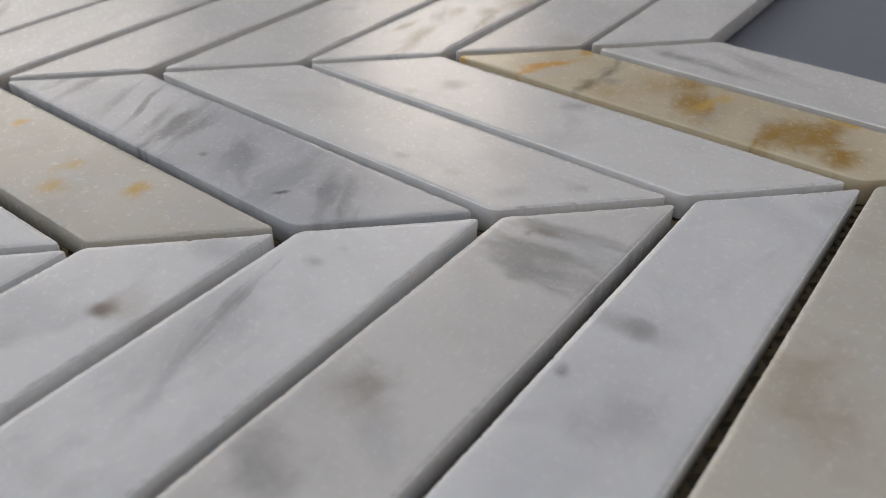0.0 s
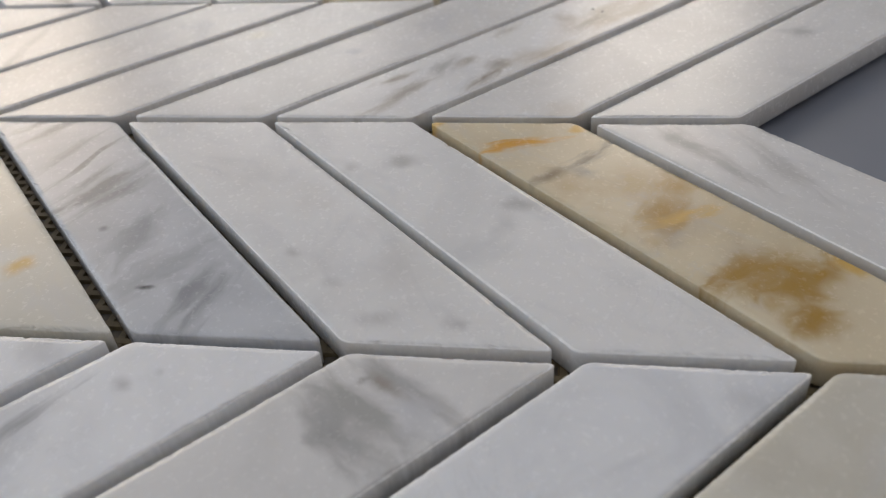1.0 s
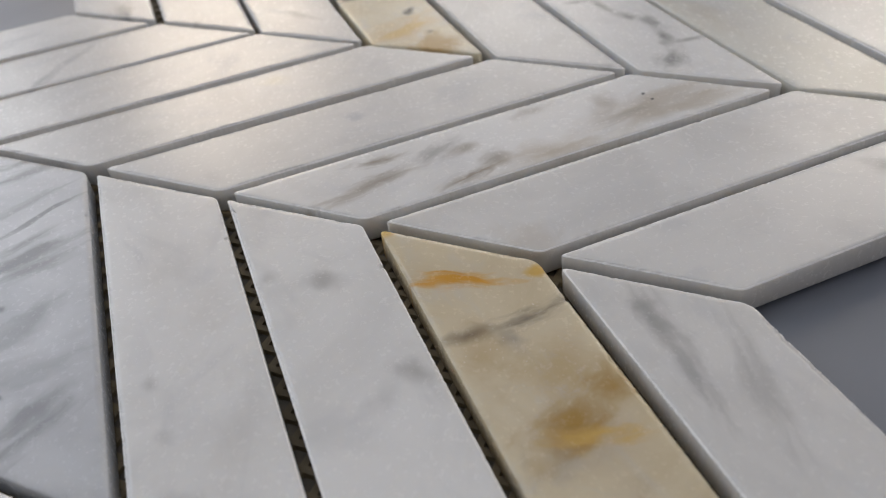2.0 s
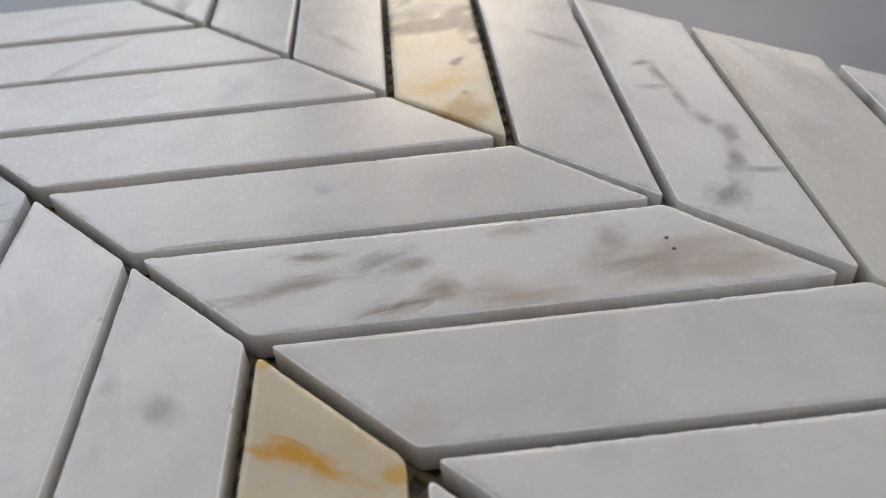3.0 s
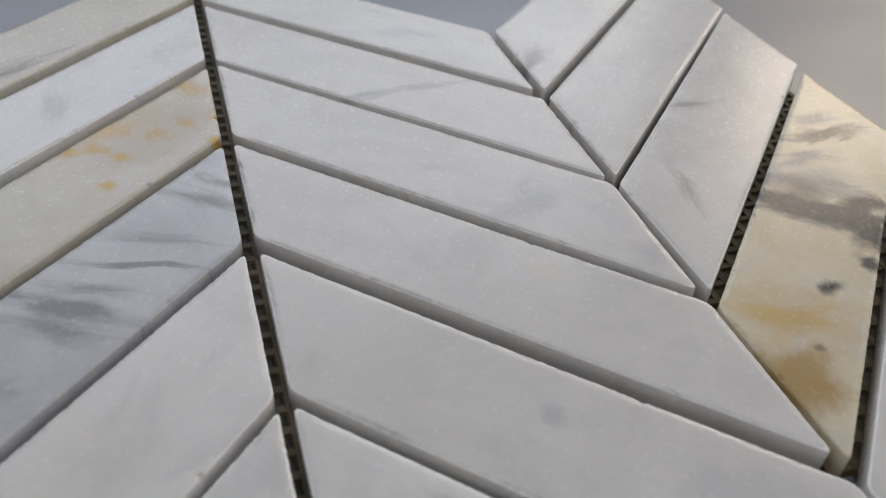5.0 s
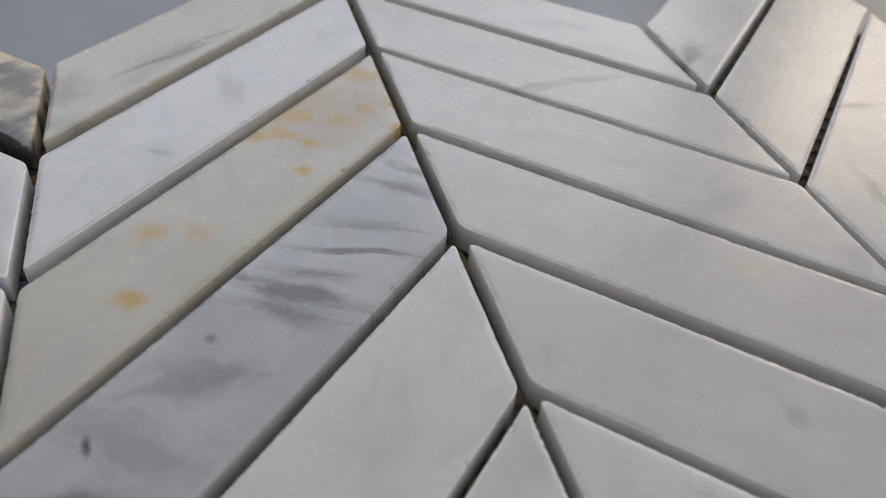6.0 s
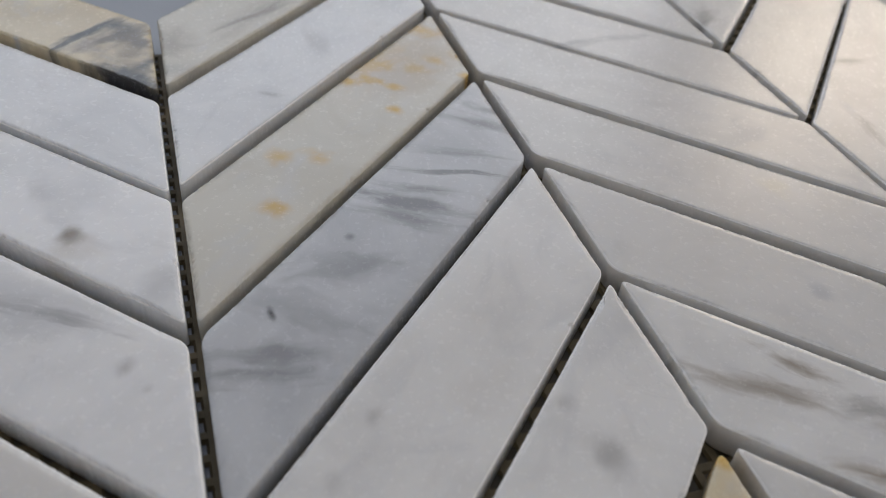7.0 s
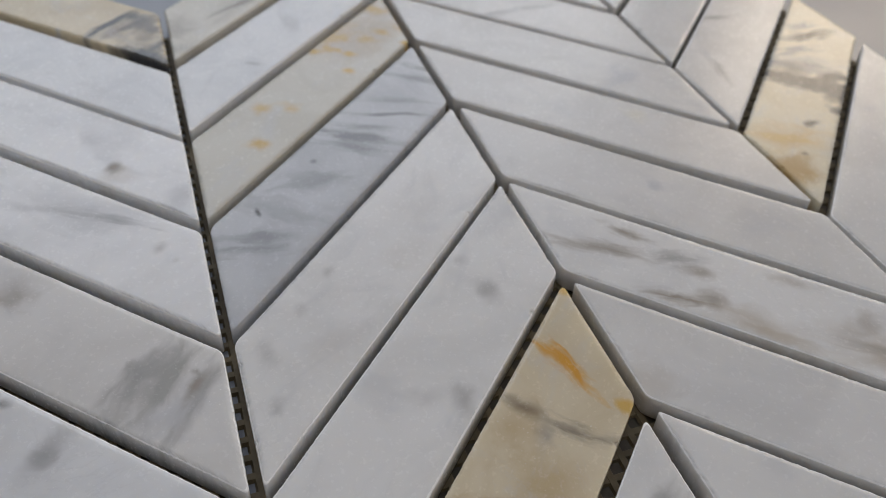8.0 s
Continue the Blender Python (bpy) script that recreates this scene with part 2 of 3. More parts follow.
NET_TOP, THICKNESS = 0.0009, 0.0059
COLUMNS = {"A": (-1.5, -1), "B": (-0.5, 1), "C": (0.5, -1), "D": (1.5, 1)}

sheet = tagged(new("mosaic_sheet"), "chevron mosaic sheet of honed white, grey and gold marble tiles", "mosaic tile")


def outline(sign, inset, radius, side, reach, counts=None):
    """The rim of a parallelogram piece with blunted corners, its edges moved in by inset, turned so that its length lies along x.
    Points, outward normals, a flag for corner points and the number of points on each stretch."""
    across = reach - inset
    side = side - inset * math.sqrt(1 + SLOPE * SLOPE)
    rise = across * SLOPE * sign
    corners = [Vector((-across, -rise - side)), Vector((across, rise - side)), Vector((across, rise + side)), Vector((-across, side - rise))]
    turn = Matrix.Rotation(-TURN * sign, 2)
    corners = [turn @ c for c in corners]
    path = []
    for k in range(4):
        before, here, after = corners[k - 1], corners[k], corners[(k + 1) % 4]
        a, b = (before - here).normalized(), (after - here).normalized()
        for q in range(7):
            f = q / 6
            path.append(here + a * radius * (1 - f) ** 2 + b * radius * f ** 2)
    if counts is None:
        counts = [max(1, int((path[(k + 1) % len(path)] - path[k]).length / 0.0003)) for k in range(len(path))]
    rim, bend = [], []
    for k, pieces in enumerate(counts):
        a, b = path[k], path[(k + 1) % len(path)]
        rim += [a.lerp(b, q / pieces) for q in range(pieces)]
        bend += [0.0 if k % 7 < 6 else min(1.0, q / 9, (pieces - q) / 9) for q in range(pieces)]
    count = len(rim)
    normals = []
    for k in range(count):
        d = (rim[(k + 1) % count] - rim[k - 1]).normalized()
        normals.append(Vector((d.y, -d.x)))
    return rim, normals, bend, counts


def tile(column, row, tint, marks, dx=0.0, dy=0.0, twist=0.0, lift=0.0, tip=0.0, wider=0.0, longer=0.0, label=""):
    """One sawn piece: a chevron half with chipped arrises. dx, dy in millimetres, twist and tip in degrees."""
    middle, sign = COLUMNS[column]
    seed = ord(column) * 100 + row
    rng = random.Random(seed)
    radius, side, across = rng.uniform(0.0011, 0.0022), HALF_SIDE + wider * 0.0005, HALF_ACROSS + longer * 0.0005
    rim, normals, bend, counts = outline(sign, 0.0, radius, side, across)
    arris = rng.uniform(0.00012, 0.00020)
    # inset from the rim and height of each ring, and how much chips and saw marks move it
    rings = [(0.00012, 0.0, 0.3), (0.0, 0.0004, 0.3), (0.0, THICKNESS - 2.2 * arris, 0.5), (arris * 0.22, THICKNESS - arris * 1.2, 0.9), (arris * 0.75, THICKNESS - arris * 0.5, 1.2), (arris * 1.4, THICKNESS - arris * 0.12, 1.2), (arris * 2.1, THICKNESS, 0.9)]
    bm = bmesh.new()
    loops = []
    for inset, height, amount in rings:
        loop = []
        for at, out, free in zip(outline(sign, inset, radius, side, across, counts)[0], normals, bend):
            key = Vector((at.x * 900 + seed, at.y * 900, height * 300))
            saw = noise.noise(key) * 0.00005
            wear = 0.35 + 0.65 * max(0.0, noise.noise(Vector((at.x * 70 + seed, at.y * 70, 1.3))) + 0.3)
            chip = max(0.0, noise.noise(Vector((at.x * 420 - seed, at.y * 420, 3.1))) - 0.42) * 0.0016
            chip += abs(noise.noise(Vector((at.x * 1300, at.y * 1300 + seed, 7.7)))) * 0.00042 * wear
            chip += abs(noise.noise(Vector((at.x * 2900, at.y * 2900 + seed, 4.4)))) * 0.00020 * wear
            chip *= free
            flat = at - out * (saw + chip) * amount
            drop = chip * 0.55 * (amount if amount >= 1.0 and height < THICKNESS else 0.0)
            loop.append(bm.verts.new((flat.x, flat.y, height - drop)))
        loops.append(loop)
    count = len(rim)
    for level, (low, high) in enumerate(zip(loops, loops[1:])):
        for k in range(count):
            face = bm.faces.new((low[k], low[(k + 1) % count], high[(k + 1) % count], high[k]))
            face.material_index = 1 if level >= 3 and tint in ("white", "cool", "frost", "pearl") else 0
    # the honed face, in even strips from the rim to the middle line
    clean = outline(sign, arris * 2.0 + 0.0010, radius, side, across, counts)[0]
    reach = max(at.x for at in rim) - 0.020
    last = loops[-1]
    for share in (0.0, 0.3, 0.65, 1.0):
        loop = []
        for at in clean:
            middle_x = min(max(at.x, -reach), reach)
            loop.append(bm.verts.new((at.x + (middle_x - at.x) * share, at.y * (1.0 - share), THICKNESS)))
        for k in range(count):
            bm.faces.new((last[k], last[(k + 1) % count], loop[(k + 1) % count], loop[k]))
        last = loop
    bm.faces.new(list(reversed(loops[0])))
    for face in bm.faces:
        face.smooth = True
    ob = part("tile", bm, marble("marble_" + tint, tint, marks, seed), sheet, label)
    ob.data.materials.append(ARRIS)
    x = middle * COLUMN + dx * 0.001
    y = (3.4975 - row) * PITCH + dy * 0.001
    ob.matrix_basis = Matrix.Translation((x, y, NET_TOP + lift * 0.001)) @ pose(0, 0, 0, 0, 0, math.degrees(TURN) * sign + twist) @ pose(0, 0, 0, tip)
    return ob


# glass-fibre net under the pieces, squares of four millimetres
def net():
    bm = bmesh.new()
    step, half = 0.0042, 0.0011
    x0, x1, y0, y1 = -2 * COLUMN + 0.004, 2 * COLUMN - 0.004, -4.55 * PITCH, 4.55 * PITCH

    def inside(x, y):
        """Within the zigzag outline of the sheet."""
        for middle, sign in COLUMNS.values():
            off = x - middle * COLUMN
            if abs(off) <= COLUMN / 2:
                return abs(y - 0.0015 - sign * SLOPE * off) < 3.80 * PITCH
        return False

    def strand(a, b, low, high):
        along = (b - a).normalized()
        side = Vector((-along.y, along.x)) * half
        ring = [bm.verts.new((*(q + s), z)) for q in (a, b) for s, z in ((-side, low), (side, low), (side * 0.6, high), (-side * 0.6, high))]
        for k in range(4):
            bm.faces.new((ring[k], ring[(k + 1) % 4], ring[4 + (k + 1) % 4], ring[4 + k]))
        bm.faces.new(ring[3::-1])
        bm.faces.new(ring[4:])

    for axis in (0, 1):
        lines = np.arange(x0, x1, step) if axis == 0 else np.arange(y0, y1, step)
        spans = (y0, y1) if axis == 0 else (x0, x1)
        for fixed in lines:
            run = None
            for t in np.append(np.arange(spans[0], spans[1], step / 2), 9.0):
                here = t < 8.0 and (inside(fixed, t) if axis == 0 else inside(t, fixed))
                if here and run is None:
                    run = [t, t]
                elif here:
                    run[1] = t
                elif run is not None:
                    if run[1] - run[0] > step:
                        a, b = ((fixed, run[0]), (fixed, run[1])) if axis == 0 else ((run[0], fixed), (run[1], fixed))
                        strand(Vector(a), Vector(b), 0.00002 if axis else 0.00004, 0.00082 if axis else 0.00090)
                    run = None
    return tagged(part("net", bm, NET, sheet, "brown glass-fibre backing net"), kind="stuff")


net()


def shade_sheet():
    """A dark sheet, added to paint the shade in the meshes of the net."""
    bm = bmesh.new()
    for middle, sign in COLUMNS.values():
        across, side = COLUMN / 2 - (0.006 if abs(middle) > 1 else -0.0001), 3.78 * PITCH
        ring = []
        for z in (0.00002, 0.00022):
            ring += [bm.verts.new((middle * COLUMN + x, sign * SLOPE * x + y + 0.0015, z)) for x, y in ((-across, -side), (across, -side), (across, side), (-across, side))]
        for k in range(4):
            bm.faces.new((ring[k], ring[(k + 1) % 4], ring[4 + (k + 1) % 4], ring[4 + k]))
        bm.faces.new(ring[3::-1])
        bm.faces.new(ring[4:])
    return part("shade_sheet", bm, GAP_SHADE, sheet, "dark brown sheet standing in for the shade under the net")


shade_sheet()
tile("A", 0, "cream", [
    (30.5, -2.1, 86, 10.5, 0.9, "char", 1.00),
    (37.2, 2.5, 78, 9.1, 1.8, "umber", 0.96),
    (34.1, 5.4, 73, 4.7, 2.0, "char", 0.84),
    (56.9, -12.4, -10, 5.5, 2.4, "char", 1.00),
    (45.1, -3.6, 43, 5.2, 4.8, "umber", 0.66),
    (49.1, -10.8, 7, 7.0, 1.5, "char", 0.96),
    (43.4, 3.1, 8, 3.2, 1.7, "umber", 0.96),
    (52.3, -4.4, -3, 2.2, 2.8, "char", 0.84),
    (19.0, -12.3, 54, 0.9, 0.6, "mist", 0.72),
    (34.2, -5.3, 9, 3.2, 1.8, "taupe", 0.60),], dx=0.10, dy=-0.09, twist=-0.01, wider=0.50, longer=-0.01, lift=0.22, tip=-0.15, label="cream yellow marble tile with dark brown veins")
tile("A", 1, "cool", [], dx=-0.03, dy=-0.82, twist=-0.10, wider=0.53, longer=-0.03, lift=0.08, tip=0.18)
tile("A", 2, "frost", [
    (30.5, -5.3, 13, 1.7, 1.3, "umber", 0.7),
    (33.6, -8.5, 2, 4.4, 3, "tan", 0.3),
    (17.3, 0.9, -36, 3.6, 1.2, "mist", 0.6),
    (52.8, -6.3, -2, 3.6, 1.6, "mist", 0.6),], dx=-0.03, dy=0.64, twist=0.04, wider=0.13, longer=-0.04, lift=0.11, tip=0.01)
tile("A", 3, "frost", [
    (15.9, 5.5, 14, 9.4, 0.7, "slate", 0.56),
    (7.7, 5.8, 13, 17.8, 3.1, "slate", 0.24),
    (34.1, 3.2, 9, 1.2, 1.0, "smoke", 0.42),
    (39.8, 1.8, -7, 1.0, 0.7, "smoke", 0.35),
    (3.8, 2.8, 27, 8.0, 0.9, "slate", 0.21),], dx=-0.08, dy=0.57, twist=-0.02, wider=0.30, longer=-0.03, lift=0.12, tip=0.34, label="cool white marble tile with slate streaks")
tile("A", 4, "pearl", [
    (-27.7, 4.7, -9, 4.5, 4.0, "smoke", 0.50),
    (-11.5, 4.4, -117, 5.6, 3.2, "taupe", 0.30),
    (-15.8, -4.1, -19, 2.7, 2.4, "mist", 0.40),
    (28.9, -1.0, 90, 9.7, 1.8, "smoke", 0.65),
    (33.5, -1.1, 97, 10.2, 1.9, "ash", 1.00),
    (41.5, -1.5, 96, 9.9, 1.4, "smoke", 0.55),
    (39.8, 2.2, 95, 4.8, 0.6, "taupe", 0.72),
    (37.4, 5.5, 79, 0.5, 0.5, "umber", 0.39),
    (-7.9, 3.5, -116, 3.5, 2.4, "taupe", 0.45),
    (39.0, -6.7, 86, 6.7, 2.4, "mist", 0.65),], dx=-0.26, dy=0.65, twist=-0.32, wider=0.51, longer=-0.11, lift=0.1, tip=0.11, label="white marble tile crossed by a grey smear")
tile("A", 5, "cool", [
    (-20.0, -1.7, -79, 4.8, 3.2, "mist", 0.50),
    (0.2, 3.7, -72, 6.2, 2.4, "mist", 0.40),
    (-17.1, 9.4, -77, 1.0, 0.8, "char", 0.48),
    (-17.7, 1.4, -82, 5.8, 4.8, "slate", 0.12),
    (-1.6, 9.1, -87, 3.9, 2.5, "smoke", 0.14),
    (50.9, -10.0, -63, 3.5, 1.8, "slate", 0.15),
    (-2.2, 4.3, -94, 1.7, 1.2, "smoke", 0.29),
    (-2.1, 6.7, 84, 5.0, 1.4, "slate", 0.30),], dx=0.16, dy=0.24, twist=-0.21, wider=0.49, longer=0.00, lift=0.05, tip=0.13)
tile("A", 6, "ivory", [
    (-21.0, 7.9, -26, 6.5, 2.0, "tan", 0.5),
    (-29.2, 6.7, -139, 5.5, 3, "tan", 0.4),
    (-31.2, 0.7, -31, 5.8, 3, "tan", 0.4),], dx=0.20, dy=0.80, twist=-0.00, wider=0.50, longer=0.00, lift=0.08, tip=-0.35, label="ivory marble tile with tan veins")
tile("A", 7, "white", [], dx=0.20, dy=0.80, twist=-0.00, wider=0.50, longer=-0.00, lift=0.1, tip=-0.01)
tile("B", 0, "ivory", [
    (-18.9, -6.1, -11, 14.4, 0.9, "umber", 0.65),
    (-17.4, -5.4, -19, 10.0, 2, "taupe", 0.35),
    (-46.3, 1.0, 29, 7.3, 3.2, "taupe", 0.55),
    (-56.0, -9.4, -98, 3.5, 3, "smoke", 0.36),
    (-30.7, -7.4, 3, 13.0, 1.2, "taupe", 0.3),], dx=-0.21, dy=2.25, twist=0.01, wider=0.50, longer=0.02, lift=0.17, tip=-0.1, label="ivory marble tile with grey brown veins")
tile("B", 1, "cool", [
    (-24.7, -5.0, -70, 2.7, 0.5, "slate", 0.43),
    (3.0, 0.8, -132, 7.9, 1.4, "mist", 0.6),], dx=-0.30, dy=1.14, twist=0.09, wider=0.43, longer=-0.04, lift=0.08, tip=0.34)
tile("B", 2, "ivory", [
    (18.4, 10.2, 0, 1.76, 1.5, "amber", 0.88),
    (21.8, 8.1, 0, 1.43, 1.2, "amber", 0.88),
    (22.6, 4.6, 0, 1.1, 1.0, "amber", 0.88),
    (22.6, 0.5, 0, 1.32, 1.1, "amber", 0.88),
    (13.5, -5.4, 0, 1.1, 1.0, "amber", 0.88),
    (29.8, 7.4, 0, 1.76, 1.5, "amber", 0.71),
    (33.3, 0.6, 0, 2.4200000000000004, 2.1, "amber", 0.64),
    (39.8, -1.6, 0, 1.76, 1.5, "amber", 0.86),
    (45.7, -5.8, 0, 1.9800000000000002, 1.7, "amber", 0.88),
    (37.7, -11.7, 0, 1.32, 1.1, "amber", 0.86),
    (52.3, 9.0, 0, 2.75, 2.4, "amber", 0.86),
    (61.7, 8.0, 0, 1.76, 1.5, "amber", 0.71),
    (-16.7, 5.0, 0, 1.9800000000000002, 1.7, "amber", 0.56),
    (-12.2, -1.3, 0, 1.9800000000000002, 1.7, "amber", 0.71),
    (-31.2, -3.6, 0, 2.2, 1.9, "amber", 0.78),
    (37.1, 5.3, 173, 20.8, 6.0, "honey", 0.34),
    (45, 2, 0, 16, 6.9, "tan", 0.25),
    (30, 9, -5, 9, 1.7, "amber", 0.56),], dx=-0.26, dy=0.55, twist=-0.09, wider=-0.06, longer=-0.03, lift=0.01, tip=-0.2, label="ivory marble tile with orange rust spots")
tile("B", 3, "grey", [
    (25.2, -1.5, -63, 12.2, 0.4, "slate", 1.00),
    (10.8, 0.6, -73, 9.3, 1.4, "slate", 0.98),
    (5.8, 0.3, -72, 9.0, 1.1, "slate", 0.70),
    (45.8, 2.1, -81, 7.7, 1.2, "slate", 0.77),
    (51.9, 3.0, -84, 5.8, 0.8, "slate", 0.70),
    (32.2, 1.3, -66, 9.4, 0.8, "slate", 0.63),
    (-28.7, 5.7, -130, 1.6, 0.4, "char", 1.00),
    (-36.7, 1.0, -54, 9.3, 1.7, "slate", 0.63),
    (-40.8, -1.0, -54, 7.4, 1.0, "slate", 0.56),
    (-12.5, 2.2, -42, 9.3, 2.1, "slate", 0.49),
    (-26.4, 2.7, -81, 10.3, 2.1, "slate", 0.42),
    (15.8, 2.5, -68, 7.8, 0.7, "slate", 0.70),
    (-4.5, 5.3, -128, 0.9, 0.5, "slate", 0.84),], dx=-0.21, dy=1.34, twist=-0.02, wider=0.59, longer=-0.02, lift=0.13, tip=-0.1, label="grey streaked marble tile")
tile("B", 4, "white", [
    (-38.0, 4.6, -43, 1.5, 1.8, "smoke", 0.30),
    (-48.0, -4.6, -54, 1.0, 1.0, "smoke", 0.33),
    (-11.6, 6.9, -90, 0.8, 0.9, "smoke", 0.33),
    (-23.8, 2.5, -78, 2.2, 1.6, "mist", 0.22),
    (2.8, -4.7, -103, 4.4, 3.0, "tan", 0.14),
    (-31.1, -5.2, -112, 3.9, 4.0, "tan", 0.11),
    (20.3, 1.3, -172, 14.3, 4.0, "tan", 0.08),
    (-24.0, 6.0, -46, 0.9, 0.9, "smoke", 0.22),], dx=-0.15, dy=1.58, twist=0.07, wider=1.35, longer=0.14, lift=0.08, tip=-0.13)
tile("B", 5, "white", [
    (32.3, 9.6, -45, 2.4, 0.8, "smoke", 0.32),
    (25.3, -1.3, -134, 4.1, 1.2, "smoke", 0.22),
    (27.0, -0.9, -130, 1.4, 0.8, "smoke", 0.25),
    (-3.3, -9.1, -144, 4.1, 1.3, "smoke", 0.34),
    (-2.0, -7.3, -36, 1.6, 1.3, "smoke", 0.27),
    (-6.2, -2.2, -138, 2.1, 1.9, "smoke", 0.17),
    (53.1, 5.5, -153, 4.3, 1.9, "mist", 0.25),
    (26.8, 0.3, -10, 2.3, 0.7, "smoke", 0.20),], dx=0.03, dy=2.30, twist=0.27, wider=0.43, longer=0.65, lift=0.14, tip=-0.1)
tile("B", 6, "honey", [
    (14.4, -3.5, -101, 5.8, 3.2, "honey", 0.35),
    (-0.5, -0.5, -174, 7.2, 4.0, "tan", 0.40),
    (-15.1, -1.4, 175, 4.1, 2.4, "tan", 0.35),
    (41.0, 3.0, -114, 8.0, 0.9, "rust", 1.00),
    (36.7, -10.7, -100, 1.5, 0.8, "amber", 0.92),
    (26.5, 6.7, -97, 4.7, 0.8, "umber", 0.80),
    (26.7, -4.5, -83, 6.6, 0.8, "umber", 0.75),
    (22.9, 0.4, -155, 2.8, 1.2, "taupe", 0.69),
    (61.3, 11.1, -170, 1.4, 1.6, "amber", 0.80),
    (20.8, 7.1, -108, 4.9, 4.0, "honey", 0.40),
    (3.4, 0.2, -63, 7.2, 2.6, "ochre", 0.82),
    (6.6, -9.3, -106, 2.7, 2.0, "ochre", 0.66),
    (-0.6, -2.2, -108, 5.9, 1.0, "amber", 0.80),
    (-3.6, 6.3, -80, 3.2, 2.0, "taupe", 0.46),
    (-18.6, 3.9, -95, 7.2, 1.8, "ochre", 0.82),
    (-24.7, 0.5, -134, 6.0, 5.0, "ochre", 0.82),
    (-27.2, -6.7, 149, 4.1, 2.4, "ochre", 0.82),
    (-29.0, -12.1, 179, 3.4, 1.1, "amber", 0.80),
    (-31.0, 4.7, -156, 4.4, 4.0, "ochre", 0.82),], dx=-0.04, dy=2.90, twist=0.21, wider=0.06, longer=0.07, lift=0.18, tip=0.24, label="cream marble tile with gold ochre patches")
tile("B", 7, "pearl", [
    (43.3, 3.9, -173, 4.9, 1.2, "smoke", 0.55),
    (30.6, 5.0, 175, 9.8, 1.0, "smoke", 0.5),
    (24.7, -2.8, 165, 13.1, 1.1, "smoke", 0.35),
    (40.7, 3.2, 179, 8.2, 1.0, "smoke", 0.4),], dx=-0.28, dy=2.74, twist=0.06, wider=0.45, longer=-0.02, lift=0.12, tip=-0.21)
tile("C", 0, "white", [
    (20.0, -0.8, 17, 7.6, 2, "mist", 0.5),], dx=-0.19, dy=0.20, twist=-0.02, wider=0.49, longer=-0.05, lift=0.01, tip=-0.33)
tile("C", 1, "pearl", [
    (4.0, -6.5, 54, 9.8, 0.8, "slate", 0.45),
    (13.7, 4.7, 41, 6.1, 0.8, "slate", 0.35),], dx=0.02, dy=-0.57, twist=-0.06, wider=0.38, longer=-0.10, lift=0.19, tip=-0.08)
tile("C", 2, "pearl", [
    (25.8, -3.7, 68, 7.4, 2.4, "mist", 0.75),
    (52.9, -7.5, 7, 4.0, 2.2, "mist", 0.8),], dx=0.09, dy=1.00, twist=0.07, wider=0.14, longer=-0.04, lift=0.21, tip=0.16)
tile("C", 3, "pearl", [
    (10.8, 6.1, 41, 2.8, 2, "cream", 0.4),
    (-9.3, -1.1, -13, 3.6, 2, "mist", 0.4),], dx=0.14, dy=2.19, twist=0.26, wider=-0.19, longer=0.17, lift=0.05, tip=-0.31)
tile("C", 4, "pearl", [
    (-2.6, 2.9, 7, 2.1, 0.9, "mist", 0.8),
    (27.0, 1.3, 36, 5.8, 2.5, "mist", 0.5),], dx=0.20, dy=1.93, twist=-0.09, wider=0.22, longer=0.22, lift=0.07, tip=0.15)
tile("C", 5, "white", [
    (-30.2, 7.5, -5, 5.1, 0.8, "taupe", 0.80),
    (-38.7, -1.8, 8, 8.8, 0.9, "taupe", 0.63),
    (-30.6, -0.1, 8, 8.8, 0.9, "taupe", 0.74),
    (-16.2, 4.0, 19, 6.2, 1.2, "smoke", 0.57),
    (-10.7, 1.9, 12, 3.7, 0.9, "taupe", 0.63),
    (-12.7, -8.6, 16, 7.0, 1.0, "taupe", 0.85),
    (-5.2, -5.0, 22, 2.8, 1.5, "taupe", 0.68),
    (6.8, -9.2, 1, 12.4, 2.6, "tan", 0.57),
    (10.3, 8.7, 8, 4.7, 1.0, "taupe", 0.40),
    (26.3, 3.5, 50, 3.8, 1.5, "taupe", 0.51),
    (36.4, -3.2, 7, 18.2, 3.4, "tan", 0.57),
    (27.0, -3.6, 1, 8.6, 0.9, "taupe", 0.46),
    (36.4, 2.1, -35, 0.3, 0.3, "char", 0.95),
    (36.9, -1.2, -35, 0.3, 0.2, "char", 0.91),
    (49.1, -8.0, -2, 10.0, 2.2, "tan", 0.40),], dx=-0.18, dy=3.04, twist=-0.29, wider=0.42, longer=-0.00, lift=0.13, tip=0.07, label="white marble tile with tan streaks")
tile("C", 6, "pearl", [
    (-39.8, -7.2, -23, 4.6, 3, "tan", 0.3),
    (-20, 0, 10, 25, 6, "mist", 0.2),], dx=0.08, dy=2.82, twist=-0.32, wider=0.06, longer=0.07, lift=0.25, tip=0.08)
tile("C", 7, "pearl", [
    (8.9, 5.0, -25, 3.6, 1.4, "smoke", 0.45),
    (-39.2, 9.6, -8, 3.3, 1.8, "mist", 0.4),], dx=0.42, dy=4.16, twist=-0.07, wider=-0.20, longer=-0.04, lift=0.06, tip=-0.22)
tile("D", 0, "white", [
    (-52.9, -3.6, -6, 4.6, 1.0, "slate", 0.7),
    (-47.5, -2.6, -13, 5.8, 2.0, "smoke", 0.5),], dx=-0.55, dy=0.02, twist=0.49, wider=0.50, longer=0.03, lift=0.12, tip=0.18)
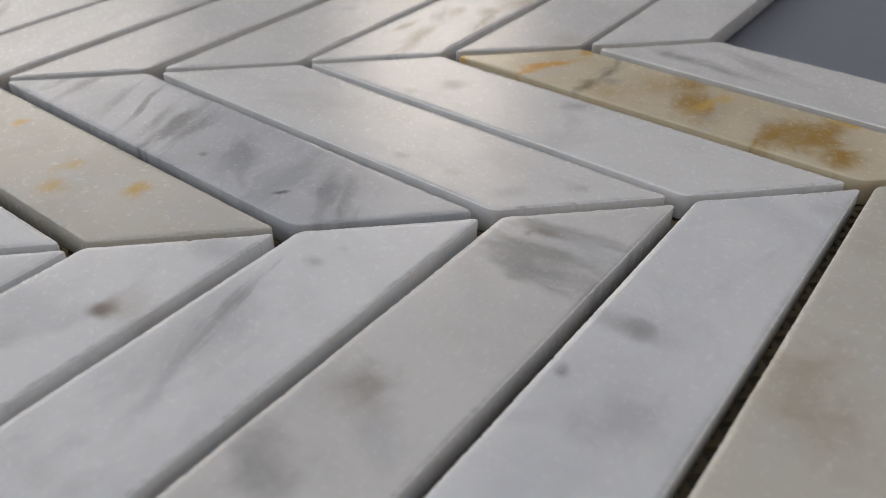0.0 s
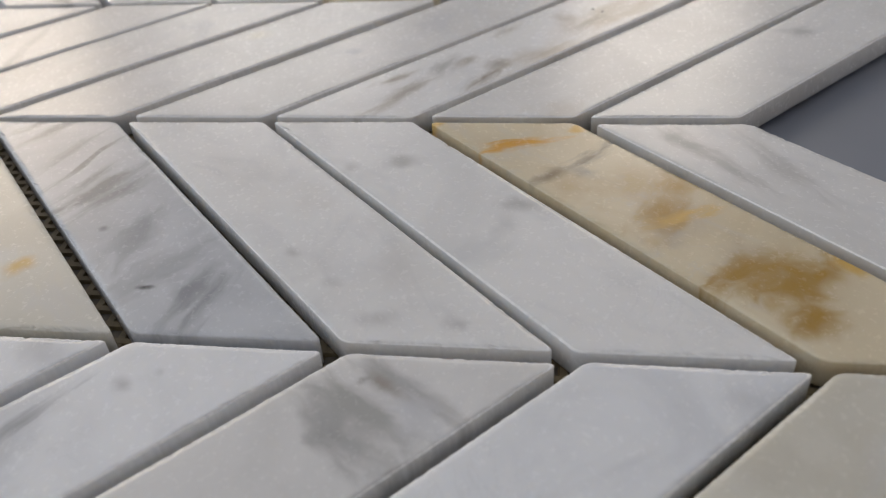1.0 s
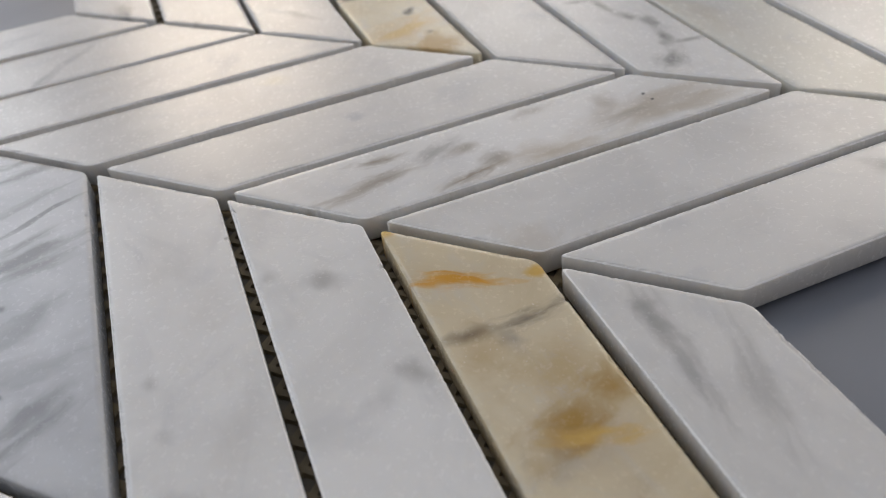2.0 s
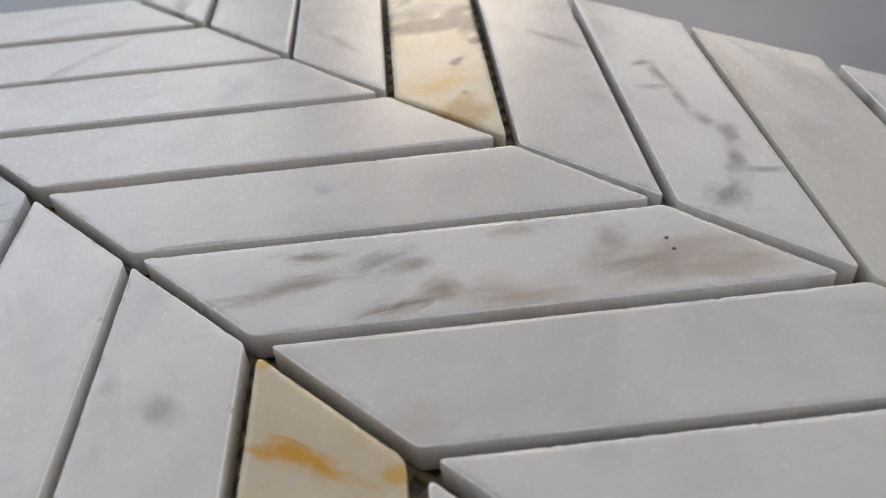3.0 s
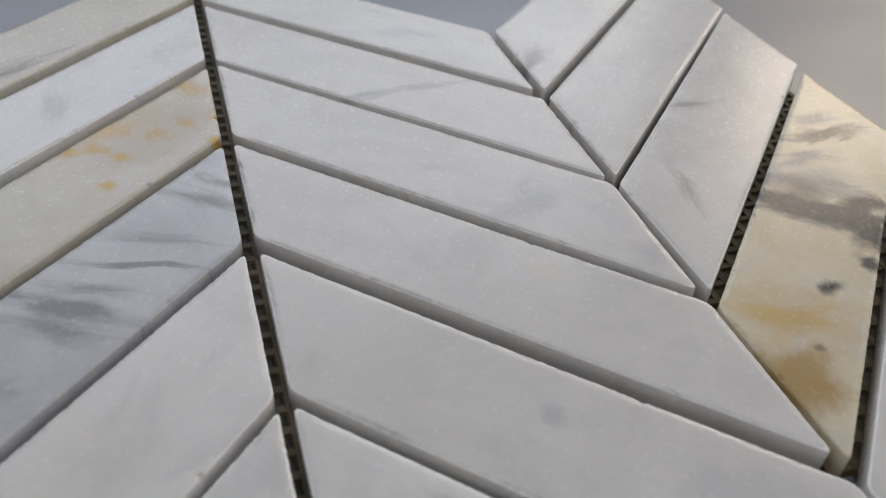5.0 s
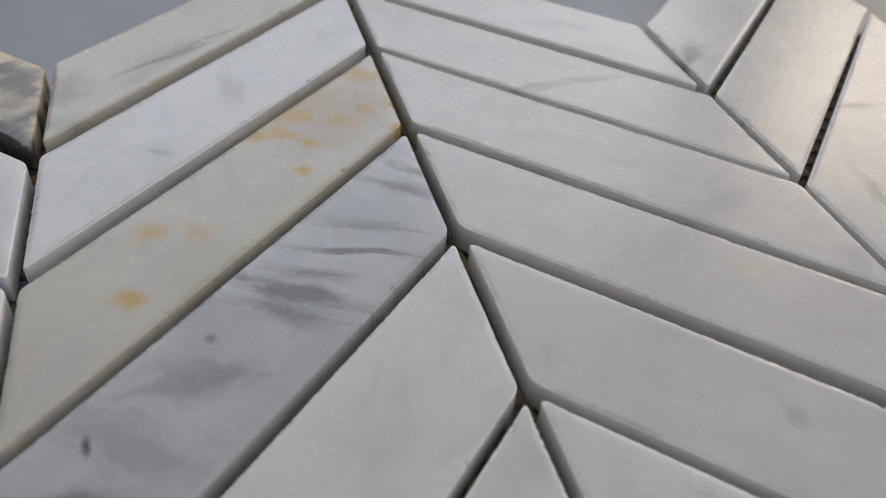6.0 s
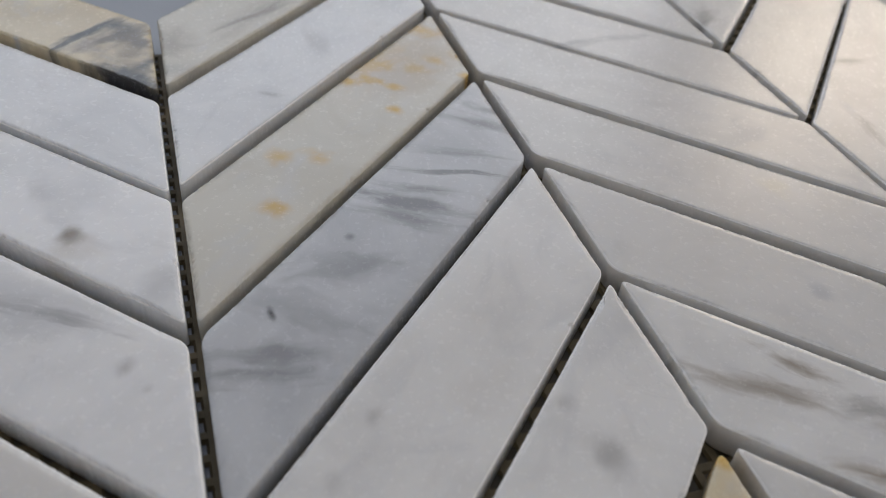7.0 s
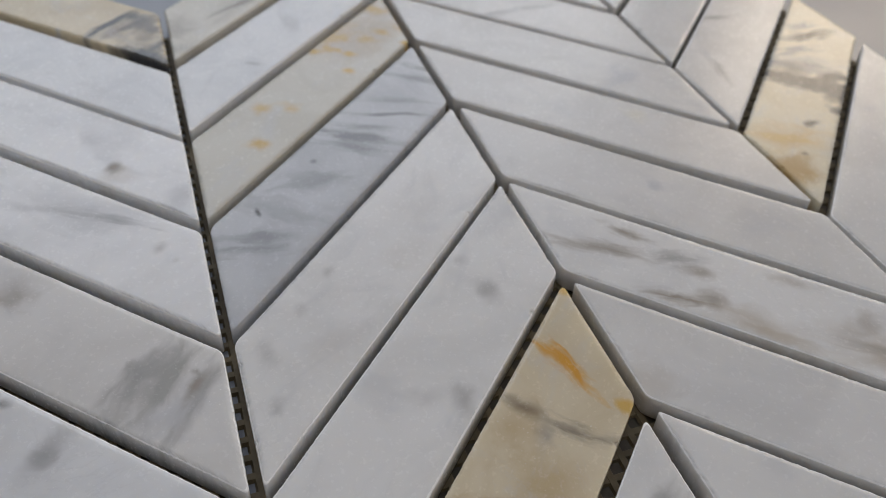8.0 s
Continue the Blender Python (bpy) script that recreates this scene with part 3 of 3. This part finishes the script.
tile("D", 1, "pearl", [
    (-47.0, 3.1, -75, 1.0, 0.6, "smoke", 0.6),], dx=-0.57, dy=0.28, twist=0.73, wider=0.69, longer=0.02, lift=0.03, tip=0.17)
tile("D", 2, "pearl", [
    (1.5, 8.4, -45, 6.7, 1.0, "smoke", 0.55),
    (-33.4, -0.5, -143, 7.1, 0.7, "smoke", 0.5),
    (-25.3, 4.9, -148, 4.7, 0.8, "mist", 0.6),], dx=-1.01, dy=1.22, twist=1.03, wider=0.55, longer=0.05, lift=0.1, tip=-0.08)
tile("D", 3, "butter", [
    (-1.5, -1.5, -81, 9.0, 2.4, "char", 1.00),
    (7.0, -6.9, -100, 3.6, 2.0, "char", 0.95),
    (13.6, 2.0, -69, 9.1, 1.6, "ash", 0.70),
    (0.4, 1.0, -81, 11.7, 2.0, "char", 1.00),
    (8.2, 4.6, -69, 9.0, 2.2, "smoke", 1.00),
    (32.0, 3.2, -48, 9.4, 1.4, "char", 1.00),
    (19.5, 5.0, -51, 7.0, 1.4, "smoke", 1.00),
    (-1.5, -9.3, -10, 5.6, 3.6, "char", 1.00),
    (-13.5, -10.7, -34, 1.3, 2.2, "char", 1.00),
    (-23.8, -5.1, -121, 1.3, 1.4, "char", 1.00),
    (-35.1, 0.3, -80, 11.1, 3.4, "amber", 0.59),
    (-50.5, -3.4, -77, 5.8, 4.8, "honey", 0.78),
    (-50.6, -2.4, -143, 7.9, 3.8, "honey", 0.59),
    (-41.0, -5.1, -158, 0.5, 0.4, "umber", 0.60),
    (2.5, 5.1, -88, 4.7, 3.9, "char", 0.75),
    (38.2, 5.8, -49, 5.7, 1.4, "smoke", 0.75),], dx=-1.23, dy=1.57, twist=1.14, wider=0.15, longer=0.07, lift=0, tip=-0.9, label="cream and amber marble tile with black veins")
tile("D", 4, "pearl", [
    (19.8, 7.8, -113, 1.9, 1.2, "mist", 0.54),
    (8.9, -5.8, -138, 7.8, 0.9, "smoke", 0.54),
    (-12.8, -7.9, -135, 2.7, 1.4, "mist", 0.54),
    (-22.8, -8.7, -141, 5.3, 1.0, "mist", 0.63),
    (29.7, -6.4, -115, 3.8, 1.2, "mist", 0.45),
    (-59.3, -9.7, -37, 1.1, 1.0, "smoke", 0.36),], dx=-1.33, dy=1.23, twist=1.07, wider=1.04, longer=-0.00, lift=0.18, tip=-0.06)
tile("D", 5, "white", [
    (18.2, 3.9, -77, 2.1, 0.7, "smoke", 0.80),
    (11.9, 1.2, -173, 6.1, 0.7, "smoke", 0.80),
    (6.1, 4.7, -102, 3.3, 0.5, "smoke", 0.47),
    (0.6, 0.3, -174, 5.2, 0.8, "smoke", 0.80),
    (-10.2, -2.0, -159, 4.4, 0.9, "smoke", 0.80),
    (-17.6, -4.8, -163, 4.2, 1.2, "smoke", 0.84),
    (-26.2, -3.8, 165, 4.8, 1.0, "smoke", 0.84),
    (-31.5, -8.2, -99, 4.4, 0.5, "smoke", 0.61),
    (-36.7, 1.5, 142, 5.6, 1.8, "smoke", 0.75),
    (42.4, 9.9, -175, 13.6, 1.3, "mist", 0.56),
    (46.9, -3.4, -134, 10.6, 1.0, "mist", 0.47),], dx=-0.71, dy=1.68, twist=1.23, wider=0.60, longer=-0.07, lift=0.15, tip=0.17, label="white marble tile with branching grey vein")
tile("D", 6, "olive", [
    (26.2, 2.4, -172, 22.9, 5, "mist", 0.55),
    (32.8, -2.4, -166, 17.5, 2.5, "smoke", 0.35),
    (29.3, 9.5, -177, 18.7, 1.6, "tan", 0.35),
    (4.5, 5.5, -177, 9.3, 2.5, "tan", 0.3),], dx=-0.93, dy=2.23, twist=1.05, wider=0.54, longer=-0.00, lift=0.08, tip=-0.32, label="pale olive grey marble tile with faint tan smears")
tile("D", 7, "pearl", [
    (46.6, 12.7, -69, 2.1, 1.5, "smoke", 0.6),], dx=-0.80, dy=1.40, twist=1.20, wider=0.50, longer=0.00, lift=0.03, tip=-0.34)
